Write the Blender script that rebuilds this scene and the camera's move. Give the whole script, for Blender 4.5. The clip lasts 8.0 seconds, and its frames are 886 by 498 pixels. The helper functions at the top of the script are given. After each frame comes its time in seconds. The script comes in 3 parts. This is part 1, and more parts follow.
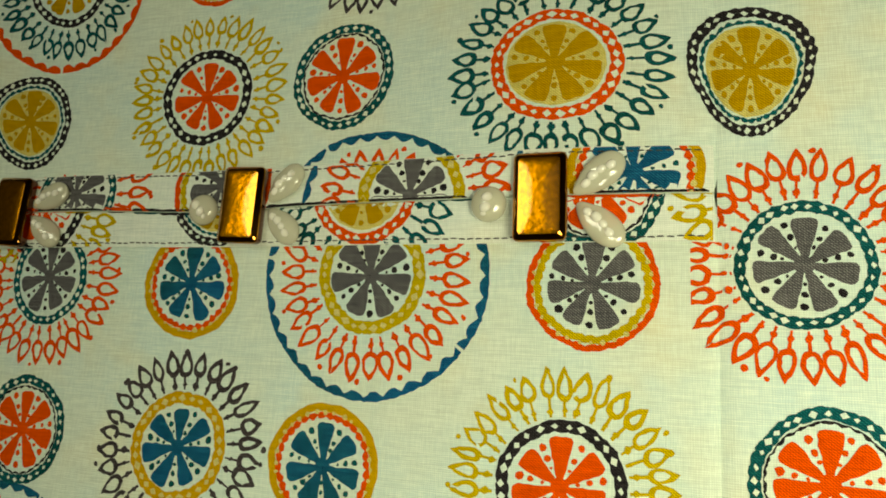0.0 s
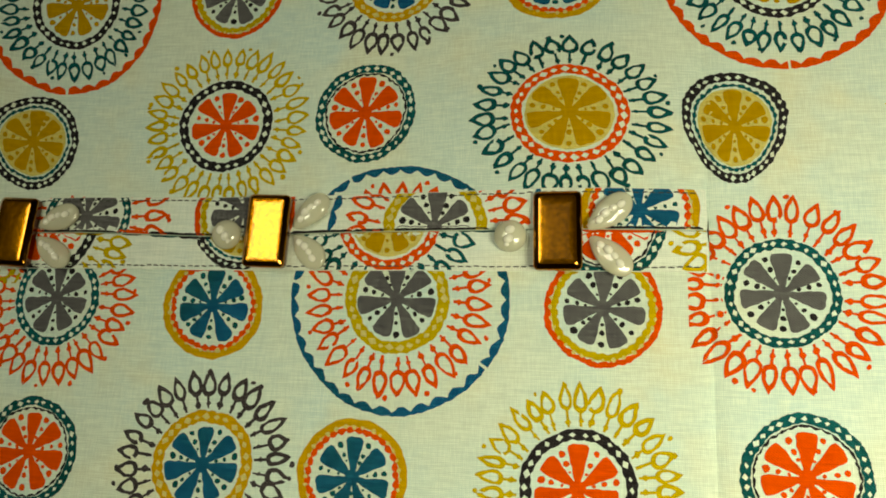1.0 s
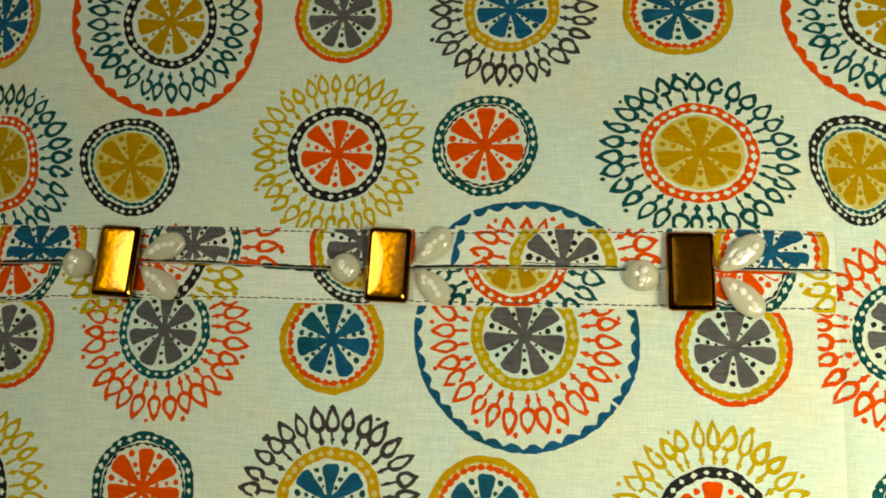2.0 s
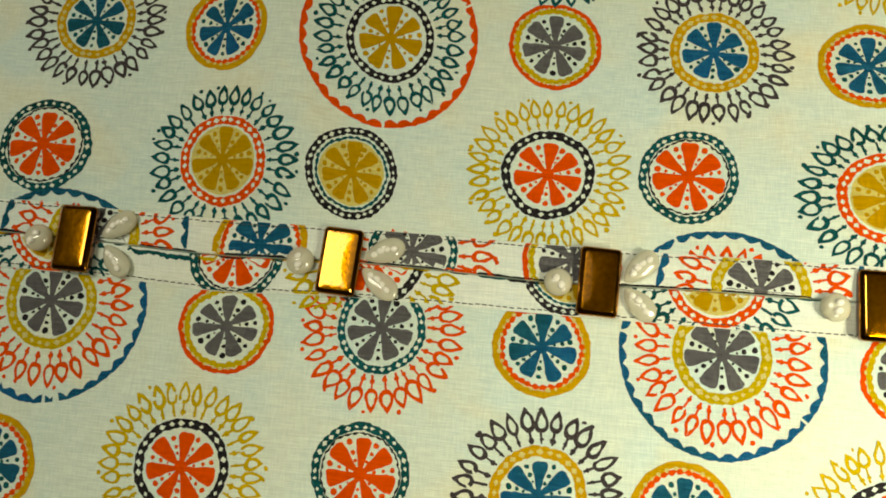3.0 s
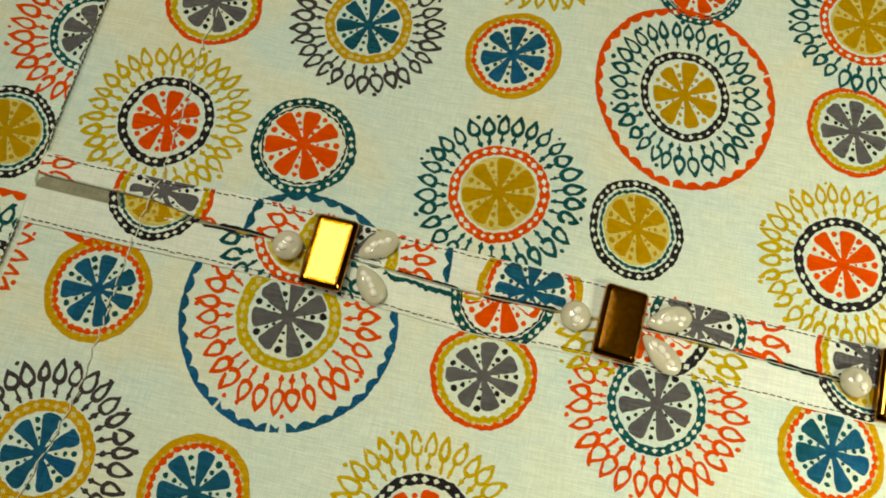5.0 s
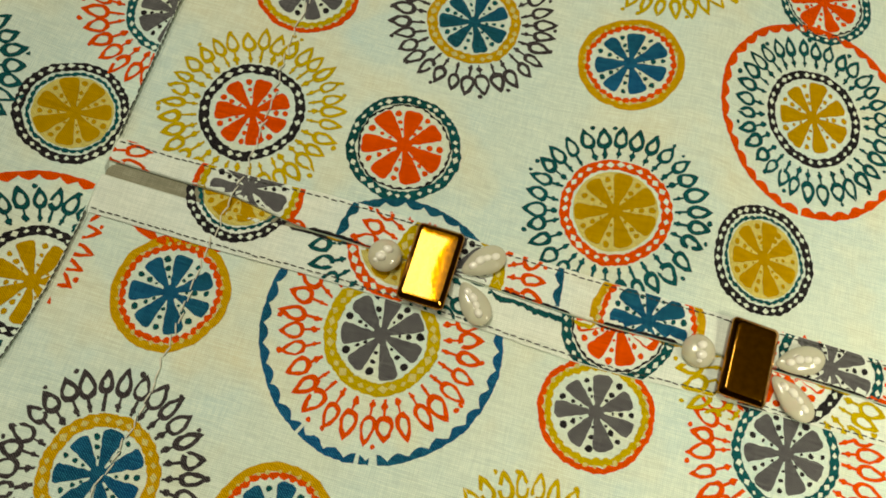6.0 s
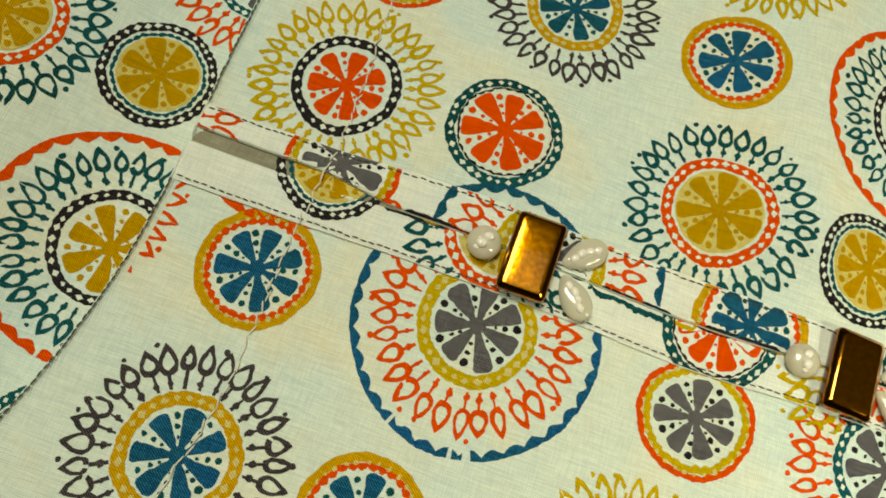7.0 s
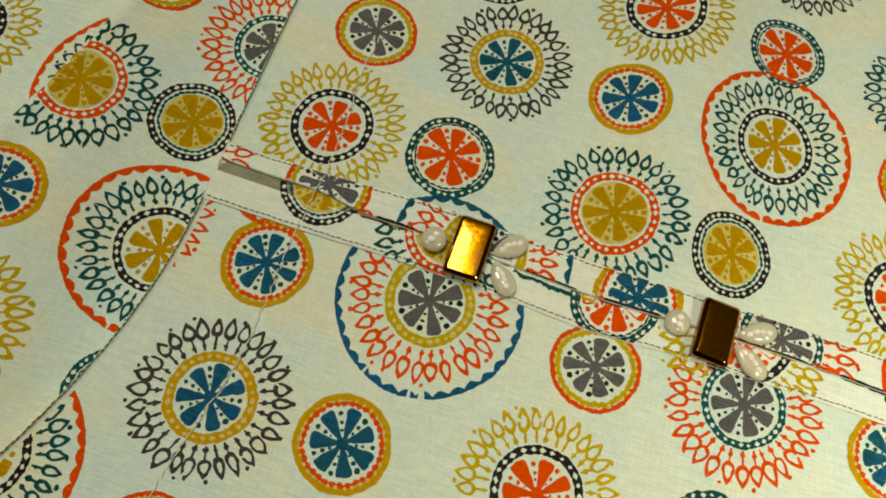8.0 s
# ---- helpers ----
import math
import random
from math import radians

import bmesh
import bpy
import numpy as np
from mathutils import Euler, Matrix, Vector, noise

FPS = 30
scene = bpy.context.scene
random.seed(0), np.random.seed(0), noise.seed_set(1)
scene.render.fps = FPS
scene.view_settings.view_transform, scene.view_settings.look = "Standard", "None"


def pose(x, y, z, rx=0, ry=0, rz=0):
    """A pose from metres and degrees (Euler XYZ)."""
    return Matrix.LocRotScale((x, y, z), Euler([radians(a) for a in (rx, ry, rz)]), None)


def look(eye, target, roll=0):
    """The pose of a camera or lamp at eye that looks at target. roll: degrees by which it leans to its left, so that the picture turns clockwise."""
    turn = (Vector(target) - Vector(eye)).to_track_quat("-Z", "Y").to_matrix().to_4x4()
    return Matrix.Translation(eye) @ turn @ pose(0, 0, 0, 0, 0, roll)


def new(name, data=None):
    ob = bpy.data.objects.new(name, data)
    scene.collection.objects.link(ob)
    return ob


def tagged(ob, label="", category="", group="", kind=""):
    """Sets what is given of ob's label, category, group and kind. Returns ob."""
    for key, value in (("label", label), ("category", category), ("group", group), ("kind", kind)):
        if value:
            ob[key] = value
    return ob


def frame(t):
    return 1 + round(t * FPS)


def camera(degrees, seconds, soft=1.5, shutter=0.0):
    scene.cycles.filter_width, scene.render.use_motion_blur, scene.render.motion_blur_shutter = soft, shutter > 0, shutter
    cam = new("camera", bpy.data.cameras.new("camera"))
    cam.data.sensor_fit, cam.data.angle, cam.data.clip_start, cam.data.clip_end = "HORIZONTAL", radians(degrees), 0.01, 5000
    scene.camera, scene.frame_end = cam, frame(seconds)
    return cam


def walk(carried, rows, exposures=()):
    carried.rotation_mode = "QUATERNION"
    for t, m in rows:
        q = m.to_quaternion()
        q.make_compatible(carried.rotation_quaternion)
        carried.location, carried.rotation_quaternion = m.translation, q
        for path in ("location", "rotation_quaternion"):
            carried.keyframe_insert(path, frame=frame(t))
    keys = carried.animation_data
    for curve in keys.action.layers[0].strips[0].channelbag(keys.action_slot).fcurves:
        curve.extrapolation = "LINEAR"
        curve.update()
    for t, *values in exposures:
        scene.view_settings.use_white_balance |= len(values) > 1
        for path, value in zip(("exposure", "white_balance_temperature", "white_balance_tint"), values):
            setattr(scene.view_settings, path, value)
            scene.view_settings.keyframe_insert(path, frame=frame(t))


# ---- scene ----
cam = camera(64.0, 8.0, soft=1.8)
# seconds, place in metres, turn in degrees
PATH = [
    (0.0, 0.11172, -0.02505, 0.09630, 10.992, 17.288, 2.964),
    (0.5, 0.10751, -0.02582, 0.10510, 11.376, 14.999, 2.638),
    (1.0, 0.09571, -0.02581, 0.11042, 11.974, 9.182, 2.047),
    (1.2, 0.08793, -0.02489, 0.11169, 12.256, 7.773, 1.748),
    (2.3, 0.05918, -0.01575, 0.12032, 9.464, 5.356, 2.391),
    (2.5, 0.05024, -0.01675, 0.12493, 9.532, 4.834, 3.124),
    (3.0, 0.02728, -0.01711, 0.12899, 9.540, 2.868, 5.091),
    (3.5, 0.01006, -0.02112, 0.12720, 10.918, 0.921, 7.729),
    (4.0, -0.00252, -0.02271, 0.12457, 11.360, 0.368, 9.741),
    (4.5, -0.01610, -0.02216, 0.12420, 12.045, -0.386, 11.537),
    (4.7, -0.02111, -0.02322, 0.12254, 13.351, -0.949, 12.245),
    (5.8, -0.04155, -0.02636, 0.10699, 15.428, -2.810, 15.542),
    (6.0, -0.04602, -0.02716, 0.10619, 16.010, -3.383, 16.051),
    (6.5, -0.05706, -0.03061, 0.10143, 16.483, -4.947, 17.903),
    (7.0, -0.06140, -0.03292, 0.09992, 16.009, -5.411, 18.945),
    (7.5, -0.06193, -0.03275, 0.10320, 15.506, -5.179, 18.970),
    (7.8, -0.05508, -0.03919, 0.11790, 17.285, -3.774, 18.685),
    (8.0, -0.04826, -0.04522, 0.13259, 18.355, -3.447, 18.110),
]
EXPOSURES = [(0.0, -0.44, 7950, -8), (1.2, -0.43, 7950, -8), (2.5, 0.10, 7750, 0), (4.5, 0.70, 7700, 1), (6.0, 0.82, 7750, 1), (6.8, 0.97, 7750, 1), (8.0, 0.66, 7750, 3)]
walk(cam, [(t, pose(x, y, z, rx, ry, rz)) for t, x, y, z, rx, ry, rz in PATH], EXPOSURES)

MM = 0.001

# ---- light: an added pool at the right, a ceiling panel with a dim fill, a dim room ----
world = bpy.data.worlds.new("room_air")
scene.world = world
world.use_nodes = True
world.node_tree.nodes["Background"].inputs[0].default_value = (1.0, 0.93, 0.8, 1)
world.node_tree.nodes["Background"].inputs[1].default_value = 0.25


def lamp(name, eye, target, size, watts, colour, shape="DISK", spread=180):
    data = bpy.data.lights.new(name, "AREA")
    data.shape, data.size, data.energy, data.color, data.spread = shape, size, watts, colour, radians(spread)
    ob = new(name, data)
    ob.matrix_world = look(eye, target)
    return ob


# unseen helper, added so that the cloth brightens towards the right-hand seam
lamp("right_pool_light", (0.30, -0.135, 0.27), (0.19, -0.09, 0), 0.19, 0.35, (1.0, 0.95, 0.80), spread=60)
# dim panel added in place of lit ceiling, mirrored as mid gold in the beads
lamp("ceiling_light", (0.02, 0.28, 1.40), (0.02, 0.28, 0), 0.36, 0.22, (1.0, 0.95, 0.85), "SQUARE")
lamp("ceiling_light", (-0.52, 0.28, 1.40), (-0.52, 0.28, 0), 0.56, 9.0, (1.0, 0.97, 0.9), "SQUARE")


# ---- materials ----
def tree(name):
    mat = bpy.data.materials.new(name)
    mat.use_nodes = True
    return mat, mat.node_tree.nodes, mat.node_tree.links, mat.node_tree.nodes["Principled BSDF"]


def math_node(nodes, links, op, a, b):
    n = nodes.new("ShaderNodeMath")
    n.operation = op
    for slot, value in zip(n.inputs, (a, b)):
        if isinstance(value, (int, float)):
            slot.default_value = value
        else:
            links.new(value, slot)
    return n.outputs[0]


def weave(nodes, links, coord):
    """Crossed uneven threads about a third of a millimetre apart, with slubs: the height of the cloth's surface, about 0 to 1."""
    parts = []
    for direction, scale, stretch in (("X", 1060.0, (4000, 420, 900)), ("Y", 1150.0, (260, 4000, 900))):
        w = nodes.new("ShaderNodeTexWave")
        w.wave_type, w.bands_direction, w.wave_profile = "BANDS", direction, "SIN"
        w.inputs["Scale"].default_value = scale
        w.inputs["Distortion"].default_value = 3.0
        w.inputs["Detail"].default_value = 2.0
        w.inputs["Detail Scale"].default_value = 0.5
        links.new(coord, w.inputs["Vector"])
        parts.append(math_node(nodes, links, "MULTIPLY", w.outputs["Fac"], 0.20 if direction == "X" else 0.26))
        slub = nodes.new("ShaderNodeMapping")
        slub.inputs["Scale"].default_value = stretch
        links.new(coord, slub.inputs["Vector"])
        n = nodes.new("ShaderNodeTexNoise")
        n.inputs["Scale"].default_value = 1.0
        n.inputs["Detail"].default_value = 2.0
        links.new(slub.outputs[0], n.inputs["Vector"])
        sharp = nodes.new("ShaderNodeMapRange")
        sharp.inputs["From Min"].default_value, sharp.inputs["From Max"].default_value = 0.3, 0.7
        sharp.inputs["To Max"].default_value = 0.22 if direction == "X" else 0.34
        links.new(n.outputs["Fac"], sharp.inputs["Value"])
        parts.append(sharp.outputs[0])
    return math_node(nodes, links, "ADD", math_node(nodes, links, "ADD", parts[0], parts[1]), math_node(nodes, links, "ADD", parts[2], parts[3]))


def cotton(name, colour, second, thread, relief=1.1, third=None):
    """Cotton cloth of a colour that drifts to a second one, with lighter thread showing on the weave's crowns."""
    mat, nodes, links, bsdf = tree(name)
    coord = nodes.new("ShaderNodeTexCoord").outputs["Object"]
    height = weave(nodes, links, coord)
    big = nodes.new("ShaderNodeTexNoise")
    big.inputs["Scale"].default_value = 42.0
    big.inputs["Detail"].default_value = 4.0
    links.new(coord, big.inputs["Vector"])
    ramp = nodes.new("ShaderNodeMapRange")
    ramp.inputs["From Min"].default_value, ramp.inputs["From Max"].default_value = 0.36, 0.66
    links.new(big.outputs["Fac"], ramp.inputs["Value"])
    mix = nodes.new("ShaderNodeMix")
    mix.data_type = "RGBA"
    mix.inputs["A"].default_value, mix.inputs["B"].default_value = (*colour, 1), (*second, 1)
    links.new(ramp.outputs[0], mix.inputs["Factor"])
    body = mix.outputs["Result"]
    if third:
        patch = nodes.new("ShaderNodeTexNoise")
        patch.inputs["Scale"].default_value, patch.inputs["Detail"].default_value = 58.0, 3.0
        shift = nodes.new("ShaderNodeMapping")
        shift.inputs["Location"].default_value = (3.1, 1.7, 0)
        links.new(coord, shift.inputs["Vector"])
        links.new(shift.outputs[0], patch.inputs["Vector"])
        stain = nodes.new("ShaderNodeMapRange")
        stain.inputs["From Min"].default_value, stain.inputs["From Max"].default_value = 0.5, 0.75
        links.new(patch.outputs["Fac"], stain.inputs["Value"])
        mix3 = nodes.new("ShaderNodeMix")
        mix3.data_type = "RGBA"
        mix3.inputs["B"].default_value = (*third, 1)
        links.new(stain.outputs[0], mix3.inputs["Factor"])
        links.new(body, mix3.inputs["A"])
        body = mix3.outputs["Result"]
    else:
        # ink sits on the threads in slanting ribs
        turned = nodes.new("ShaderNodeMapping")
        turned.inputs["Rotation"].default_value = (0, 0, radians(38))
        links.new(coord, turned.inputs["Vector"])
        rib = nodes.new("ShaderNodeTexWave")
        rib.wave_type, rib.bands_direction, rib.wave_profile = "BANDS", "Y", "SIN"
        rib.inputs["Scale"].default_value, rib.inputs["Distortion"].default_value = 1080.0, 2.5
        rib.inputs["Detail"].default_value, rib.inputs["Detail Scale"].default_value = 2.0, 1.2
        links.new(turned.outputs[0], rib.inputs["Vector"])
        height = math_node(nodes, links, "ADD", math_node(nodes, links, "MULTIPLY", height, 0.62), math_node(nodes, links, "MULTIPLY", rib.outputs["Fac"], 0.38))
    crown = nodes.new("ShaderNodeMapRange")
    crown.inputs["From Min"].default_value, crown.inputs["From Max"].default_value = 0.46, 0.78
    crown.inputs["To Max"].default_value = 0.8 if third else 0.62
    links.new(height, crown.inputs["Value"])
    mix2 = nodes.new("ShaderNodeMix")
    mix2.data_type = "RGBA"
    mix2.inputs["B"].default_value = (*thread, 1)
    links.new(crown.outputs[0], mix2.inputs["Factor"])
    links.new(body, mix2.inputs["A"])
    shade = nodes.new("ShaderNodeMapRange")
    shade.inputs["From Min"].default_value, shade.inputs["From Max"].default_value = 0.2, 0.8
    shade.inputs["To Min"].default_value, shade.inputs["To Max"].default_value = (0.82, 1.06) if third else (0.56, 1.14)
    links.new(height, shade.inputs["Value"])
    tint = nodes.new("ShaderNodeVectorMath")
    tint.operation = "SCALE"
    links.new(mix2.outputs["Result"], tint.inputs[0])
    links.new(shade.outputs[0], tint.inputs["Scale"])
    links.new(tint.outputs[0], bsdf.inputs["Base Color"])
    bump = nodes.new("ShaderNodeBump")
    bump.inputs["Strength"].default_value = relief
    bump.inputs["Distance"].default_value = 0.0002
    links.new(height, bump.inputs["Height"])
    links.new(bump.outputs[0], bsdf.inputs["Normal"])
    bsdf.inputs["Roughness"].default_value = 0.85
    bsdf.inputs["Specular IOR Level"].default_value = 0.08
    return mat


CLOTH = cotton("white_cotton", (0.77, 0.87, 0.73), (0.66, 0.85, 0.80), (0.82, 0.90, 0.77), 0.75, (0.87, 0.84, 0.58))
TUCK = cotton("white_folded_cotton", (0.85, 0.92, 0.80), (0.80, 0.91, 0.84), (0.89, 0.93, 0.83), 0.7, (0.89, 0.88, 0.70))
INNER = cotton("unprinted_cotton", (0.29, 0.28, 0.19), (0.24, 0.24, 0.17), (0.38, 0.37, 0.28), 0.7, (0.31, 0.28, 0.18))
INKS = {
    "orange": cotton("orange_print", (1.0, 0.085, 0.001), (0.93, 0.075, 0.001), (1.0, 0.15, 0.004)),
    "yellow": cotton("mustard_print", (0.76, 0.49, 0.001), (0.60, 0.43, 0.001), (0.84, 0.64, 0.03)),
    "ochre": cotton("ochre_print", (0.64, 0.33, 0.001), (0.56, 0.31, 0.001), (0.74, 0.47, 0.012)),
    "blue": cotton("peacock_blue_print", (0.001, 0.085, 0.27), (0.001, 0.055, 0.075), (0.04, 0.32, 0.46)),
    "teal": cotton("teal_print", (0.001, 0.034, 0.032), (0.002, 0.092, 0.11), (0.02, 0.24, 0.23)),
    "dark": cotton("charcoal_print", (0.005, 0.0045, 0.006), (0.016, 0.012, 0.016), (0.085, 0.078, 0.078)),
    "grey": cotton("slate_grey_print", (0.12, 0.115, 0.12), (0.075, 0.073, 0.085), (0.34, 0.34, 0.33)),
    "umber": cotton("grey_brown_print", (0.030, 0.024, 0.026), (0.055, 0.044, 0.048), (0.19, 0.17, 0.17)),
    "golden": cotton("golden_yellow_print", (0.78, 0.41, 0.002), (0.70, 0.39, 0.003), (0.84, 0.54, 0.04)),
    "lemon": cotton("lemon_print", (0.84, 0.72, 0.22), (0.80, 0.70, 0.26), (0.86, 0.78, 0.34)),
    "white": cotton("white_reserve", (0.80, 0.88, 0.73), (0.73, 0.87, 0.79), (0.84, 0.90, 0.77), 0.75, (0.86, 0.84, 0.63)),
    "cream": cotton("pale_yellow_print", (0.84, 0.69, 0.14), (0.82, 0.70, 0.20), (0.86, 0.77, 0.30)),
}
NAMES = list(INKS)


def plain(name, colour, rough=0.5, metal=0.0, grain=400.0, spread=0.2, bump=0.1, coat=0.0, depth=0.0002):
    mat, nodes, links, bsdf = tree(name)
    n = nodes.new("ShaderNodeTexNoise")
    n.inputs["Scale"].default_value, n.inputs["Detail"].default_value = grain, 5.0
    links.new(nodes.new("ShaderNodeTexCoord").outputs["Object"], n.inputs["Vector"])
    mix = nodes.new("ShaderNodeMix")
    mix.data_type = "RGBA"
    mix.inputs["A"].default_value = (*[c * (1 - spread) for c in colour], 1)
    mix.inputs["B"].default_value = (*[min(1, c * (1 + spread)) for c in colour], 1)
    links.new(n.outputs["Fac"], mix.inputs["Factor"])
    links.new(mix.outputs["Result"], bsdf.inputs["Base Color"])
    b = nodes.new("ShaderNodeBump")
    b.inputs["Strength"].default_value, b.inputs["Distance"].default_value = bump, depth
    links.new(n.outputs["Fac"], b.inputs["Height"])
    links.new(b.outputs[0], bsdf.inputs["Normal"])
    bsdf.inputs["Roughness"].default_value, bsdf.inputs["Metallic"].default_value = rough, metal
    bsdf.inputs["Coat Weight"].default_value, bsdf.inputs["Coat Roughness"].default_value = coat, 0.05
    return mat


AMBER = plain("amber_brown_glass", (0.13, 0.030, 0.002), 0.12, 0.95, 420.0, 0.35, 0.08, 0.8)
FOIL = plain("gold_foil_under_glass", (0.42, 0.165, 0.003), 0.18, 0.94, 1100.0, 0.6, 0.24, 0.5, 0.00012)
RIM = plain("amber_bevel", (0.56, 0.23, 0.016), 0.1, 1.0, 600.0, 0.3, 0.05, 0.8)
PEARL = plain("ivory_pearl", (0.93, 0.91, 0.70), 0.16, 0.0, 300.0, 0.06, 0.4, 1.0)
PEARL.node_tree.nodes["Principled BSDF"].inputs["Transmission Weight"].default_value = 0.38
SEED = plain("white_seed_pearl", (0.93, 0.91, 0.80), 0.14, 0.0, 500.0, 0.05, 0.03, 0.8)
DARK_THREAD = plain("grey_green_thread", (0.045, 0.05, 0.04), 0.8, 0.0, 2500.0, 0.5, 0.4)
PALE_THREAD = plain("cream_thread", (0.78, 0.76, 0.64), 0.7, 0.0, 2500.0, 0.2, 0.4)
WALL = plain("warm_plaster", (0.085, 0.07, 0.05), 0.9, 0.0, 6.0, 0.12, 0.1)
BOARD = plain("dark_wood", (0.16, 0.09, 0.05), 0.6, 0.0, 20.0, 0.3, 0.1)


# ---- the cloth's shape, in millimetres ----
STRIP = 6.4          # height of each tuck
FOLD = 0.07          # half of the gap between the two folds
SEAM_R = 118.0       # seam to the right-hand panel


def seam_x(y):
    """The slightly bowed edge of the front panel."""
    return -102.6 - 0.0065 * max(0.0, -8.0 - y) ** 1.9


def gauss(x, y, cx, cy, s):
    return math.exp(-((x - cx) ** 2 + (y - cy) ** 2) / (2 * s * s))


def base_h(x, y):
    z = 0.72 * noise.noise(Vector((x / 34, y / 34, 0.3))) + 0.10 * noise.noise(Vector((x / 9, y / 9, 4.1)))
    z += 4.3 * gauss(x, y, 97, 19, 13) + 2.6 * gauss(x, y, -59, 17, 11) 
    rise = max(0.0, min(1.0, (y - 5.0) / 15.0))
    z += 3.8 * math.exp(-0.5 * ((x + 13.0 + 0.05 * (y - 20)) / 9.0) ** 2) * rise * rise * (3 - 2 * rise)
    z -= 0.45 * math.exp(-((x - SEAM_R) / 0.5) ** 2)
    # faint pulled lines of the cloth near the tucks
    z += 0.09 * math.sin(x / 1.6 + 2.0 * noise.noise(Vector((x / 20, y / 20, 9)))) * math.exp(-((abs(y) - 7.0) / 3.0) ** 2)
    return z


def panel_h(x, y):
    """The front panel, which dives into the crease between the two tucks and curls up at its cut edge."""
    return base_h(x, y) - 1.7 * math.exp(-(y / 0.8) ** 2) + 0.85 * math.exp(-max(0.0, x - seam_x(y)) / 0.4)


def left_h(x, y):
    d = ((x + 138.2) * 21.8 - (y - 11.5) * 5.2) / 22.4
    rise = max(0.0, min(1.0, (-109.0 - x) / 26.0))
    z = base_h(x, y) - 1.6 + 5.6 * rise * rise * (3 - 2 * rise)
    return z + 1.1 * math.exp(-(d / 3.0) ** 2) - (0.9 if d < 0 else 0.9 * math.exp(-(d / 0.8) ** 2)) * min(1.0, max(0.0, (y + 8) / 10))


def slit_y(x):
    """The upper tuck's fold, which gapes towards the panel's edge."""
    k = max(0.0, min(1.0, (-67.0 - x) / 17.0))
    return 2.25 * k * k * (3 - 2 * k)


def tuck_profile(s):
    """Across a tuck from its fold, which stands up crisply, to its stitched edge, which is pressed down."""
    return min(1.0, 0.45 + 0.55 * math.sqrt(s / 0.06)) * (1 - 0.8 * s ** 5) ** 0.5 * (1 - 0.3 * s)


def upper_h(x, y):
    lo = slit_y(x) + FOLD
    s = max(0.0, min(1.0, (y - lo) / (STRIP - lo)))
    return base_h(x, y) + 0.14 + 0.76 * tuck_profile(s)


def lower_h(x, y):
    s = max(0.0, min(1.0, (-FOLD - y) / (STRIP - FOLD)))
    return base_h(x, y) + 0.14 + 0.72 * tuck_profile(s)


def sway(x, y):
    """Where a point of the cloth lies once the tucks sag a little between the beads."""
    low = -0.95 * math.exp(-((x + 23) / 15) ** 2) * math.exp(-((y + 5) / 8) ** 2)
    middle = -0.65 * math.exp(-((x - 38) / 17) ** 2) * math.exp(-(y / 4) ** 2)
    return y + low + middle + 0.35 * math.exp(-((x + 66) / 9) ** 2 - (y / 9) ** 2)


def link(name, mesh, parent, label=""):
    ob = new(name, mesh)
    ob.parent = parent
    if label:
        ob["label"] = label
    return ob


def sheet(name, xs_of, ys, height, mats, parent, label="", skirt=0.0):
    """One piece of cloth: a fine grid over rows ys, whose columns xs_of(y) gives, with its first column turned down by skirt."""
    verts, faces = [], []
    count = len(xs_of(ys[0]))
    for y in ys:
        for i, x in enumerate(xs_of(y)):
            z = height(x, y) - (skirt if i == 0 else 0)
            verts.append((x * MM, sway(x, y) * MM, z * MM))
    for r in range(len(ys) - 1):
        for c in range(count - 1):
            a = r * count + c
            faces.append((a, a + 1, a + count + 1, a + count))
    me = bpy.data.meshes.new(name)
    me.from_pydata(verts, [], faces)
    me.polygons.foreach_set("use_smooth", [True] * len(faces))
    for m in mats:
        me.materials.append(m)
    return link(name, me, parent, label)


def steps(a, b, d):
    n = max(1, round(abs(b - a) / d))
    return [a + (b - a) * i / n for i in range(n + 1)]


garment = tagged(new("garment"), "white cotton garment printed with orange, teal and mustard medallions", "garment")

FAR = steps(-95, SEAM_R, 1.2)


def front_cols(y):
    s = seam_x(y)
    return [s - 0.05, s, s + 0.15, s + 0.3, s + 0.5, s + 0.8] + [s + 1.2 + (-96.2 - s) * k / 6 for k in range(6)] + FAR


upper = sheet("upper_panel", front_cols, steps(0, 40, 1.0) + steps(42, 140, 3.0), panel_h, [CLOTH], garment, "upper front panel of white printed cotton", 2.0)
lower = sheet("lower_panel", front_cols, steps(-140, -78, 3.0) + steps(-76, -40, 1.5) + steps(-39, 0, 1.0), panel_h, [CLOTH], garment, "lower front panel of white printed cotton", 2.0)
side = sheet("side_panel", lambda y: steps(SEAM_R, 170, 1.2) + steps(175, 260, 5.0), steps(-140, -70, 4.0) + steps(-68, 70, 1.2) + steps(74, 140, 4.0), base_h, [CLOTH], garment,
             "plain side panel joined at a stitched seam")
under = sheet("back_layer", lambda y: steps(-300, -165, 5.0) + steps(-163, -92, 1.2), steps(-140, -80, 4.0) + steps(-78, 60, 1.2) + steps(64, 140, 4.0), left_h, [CLOTH], garment,
              "printed cotton layer lying beneath the front panel's edge")


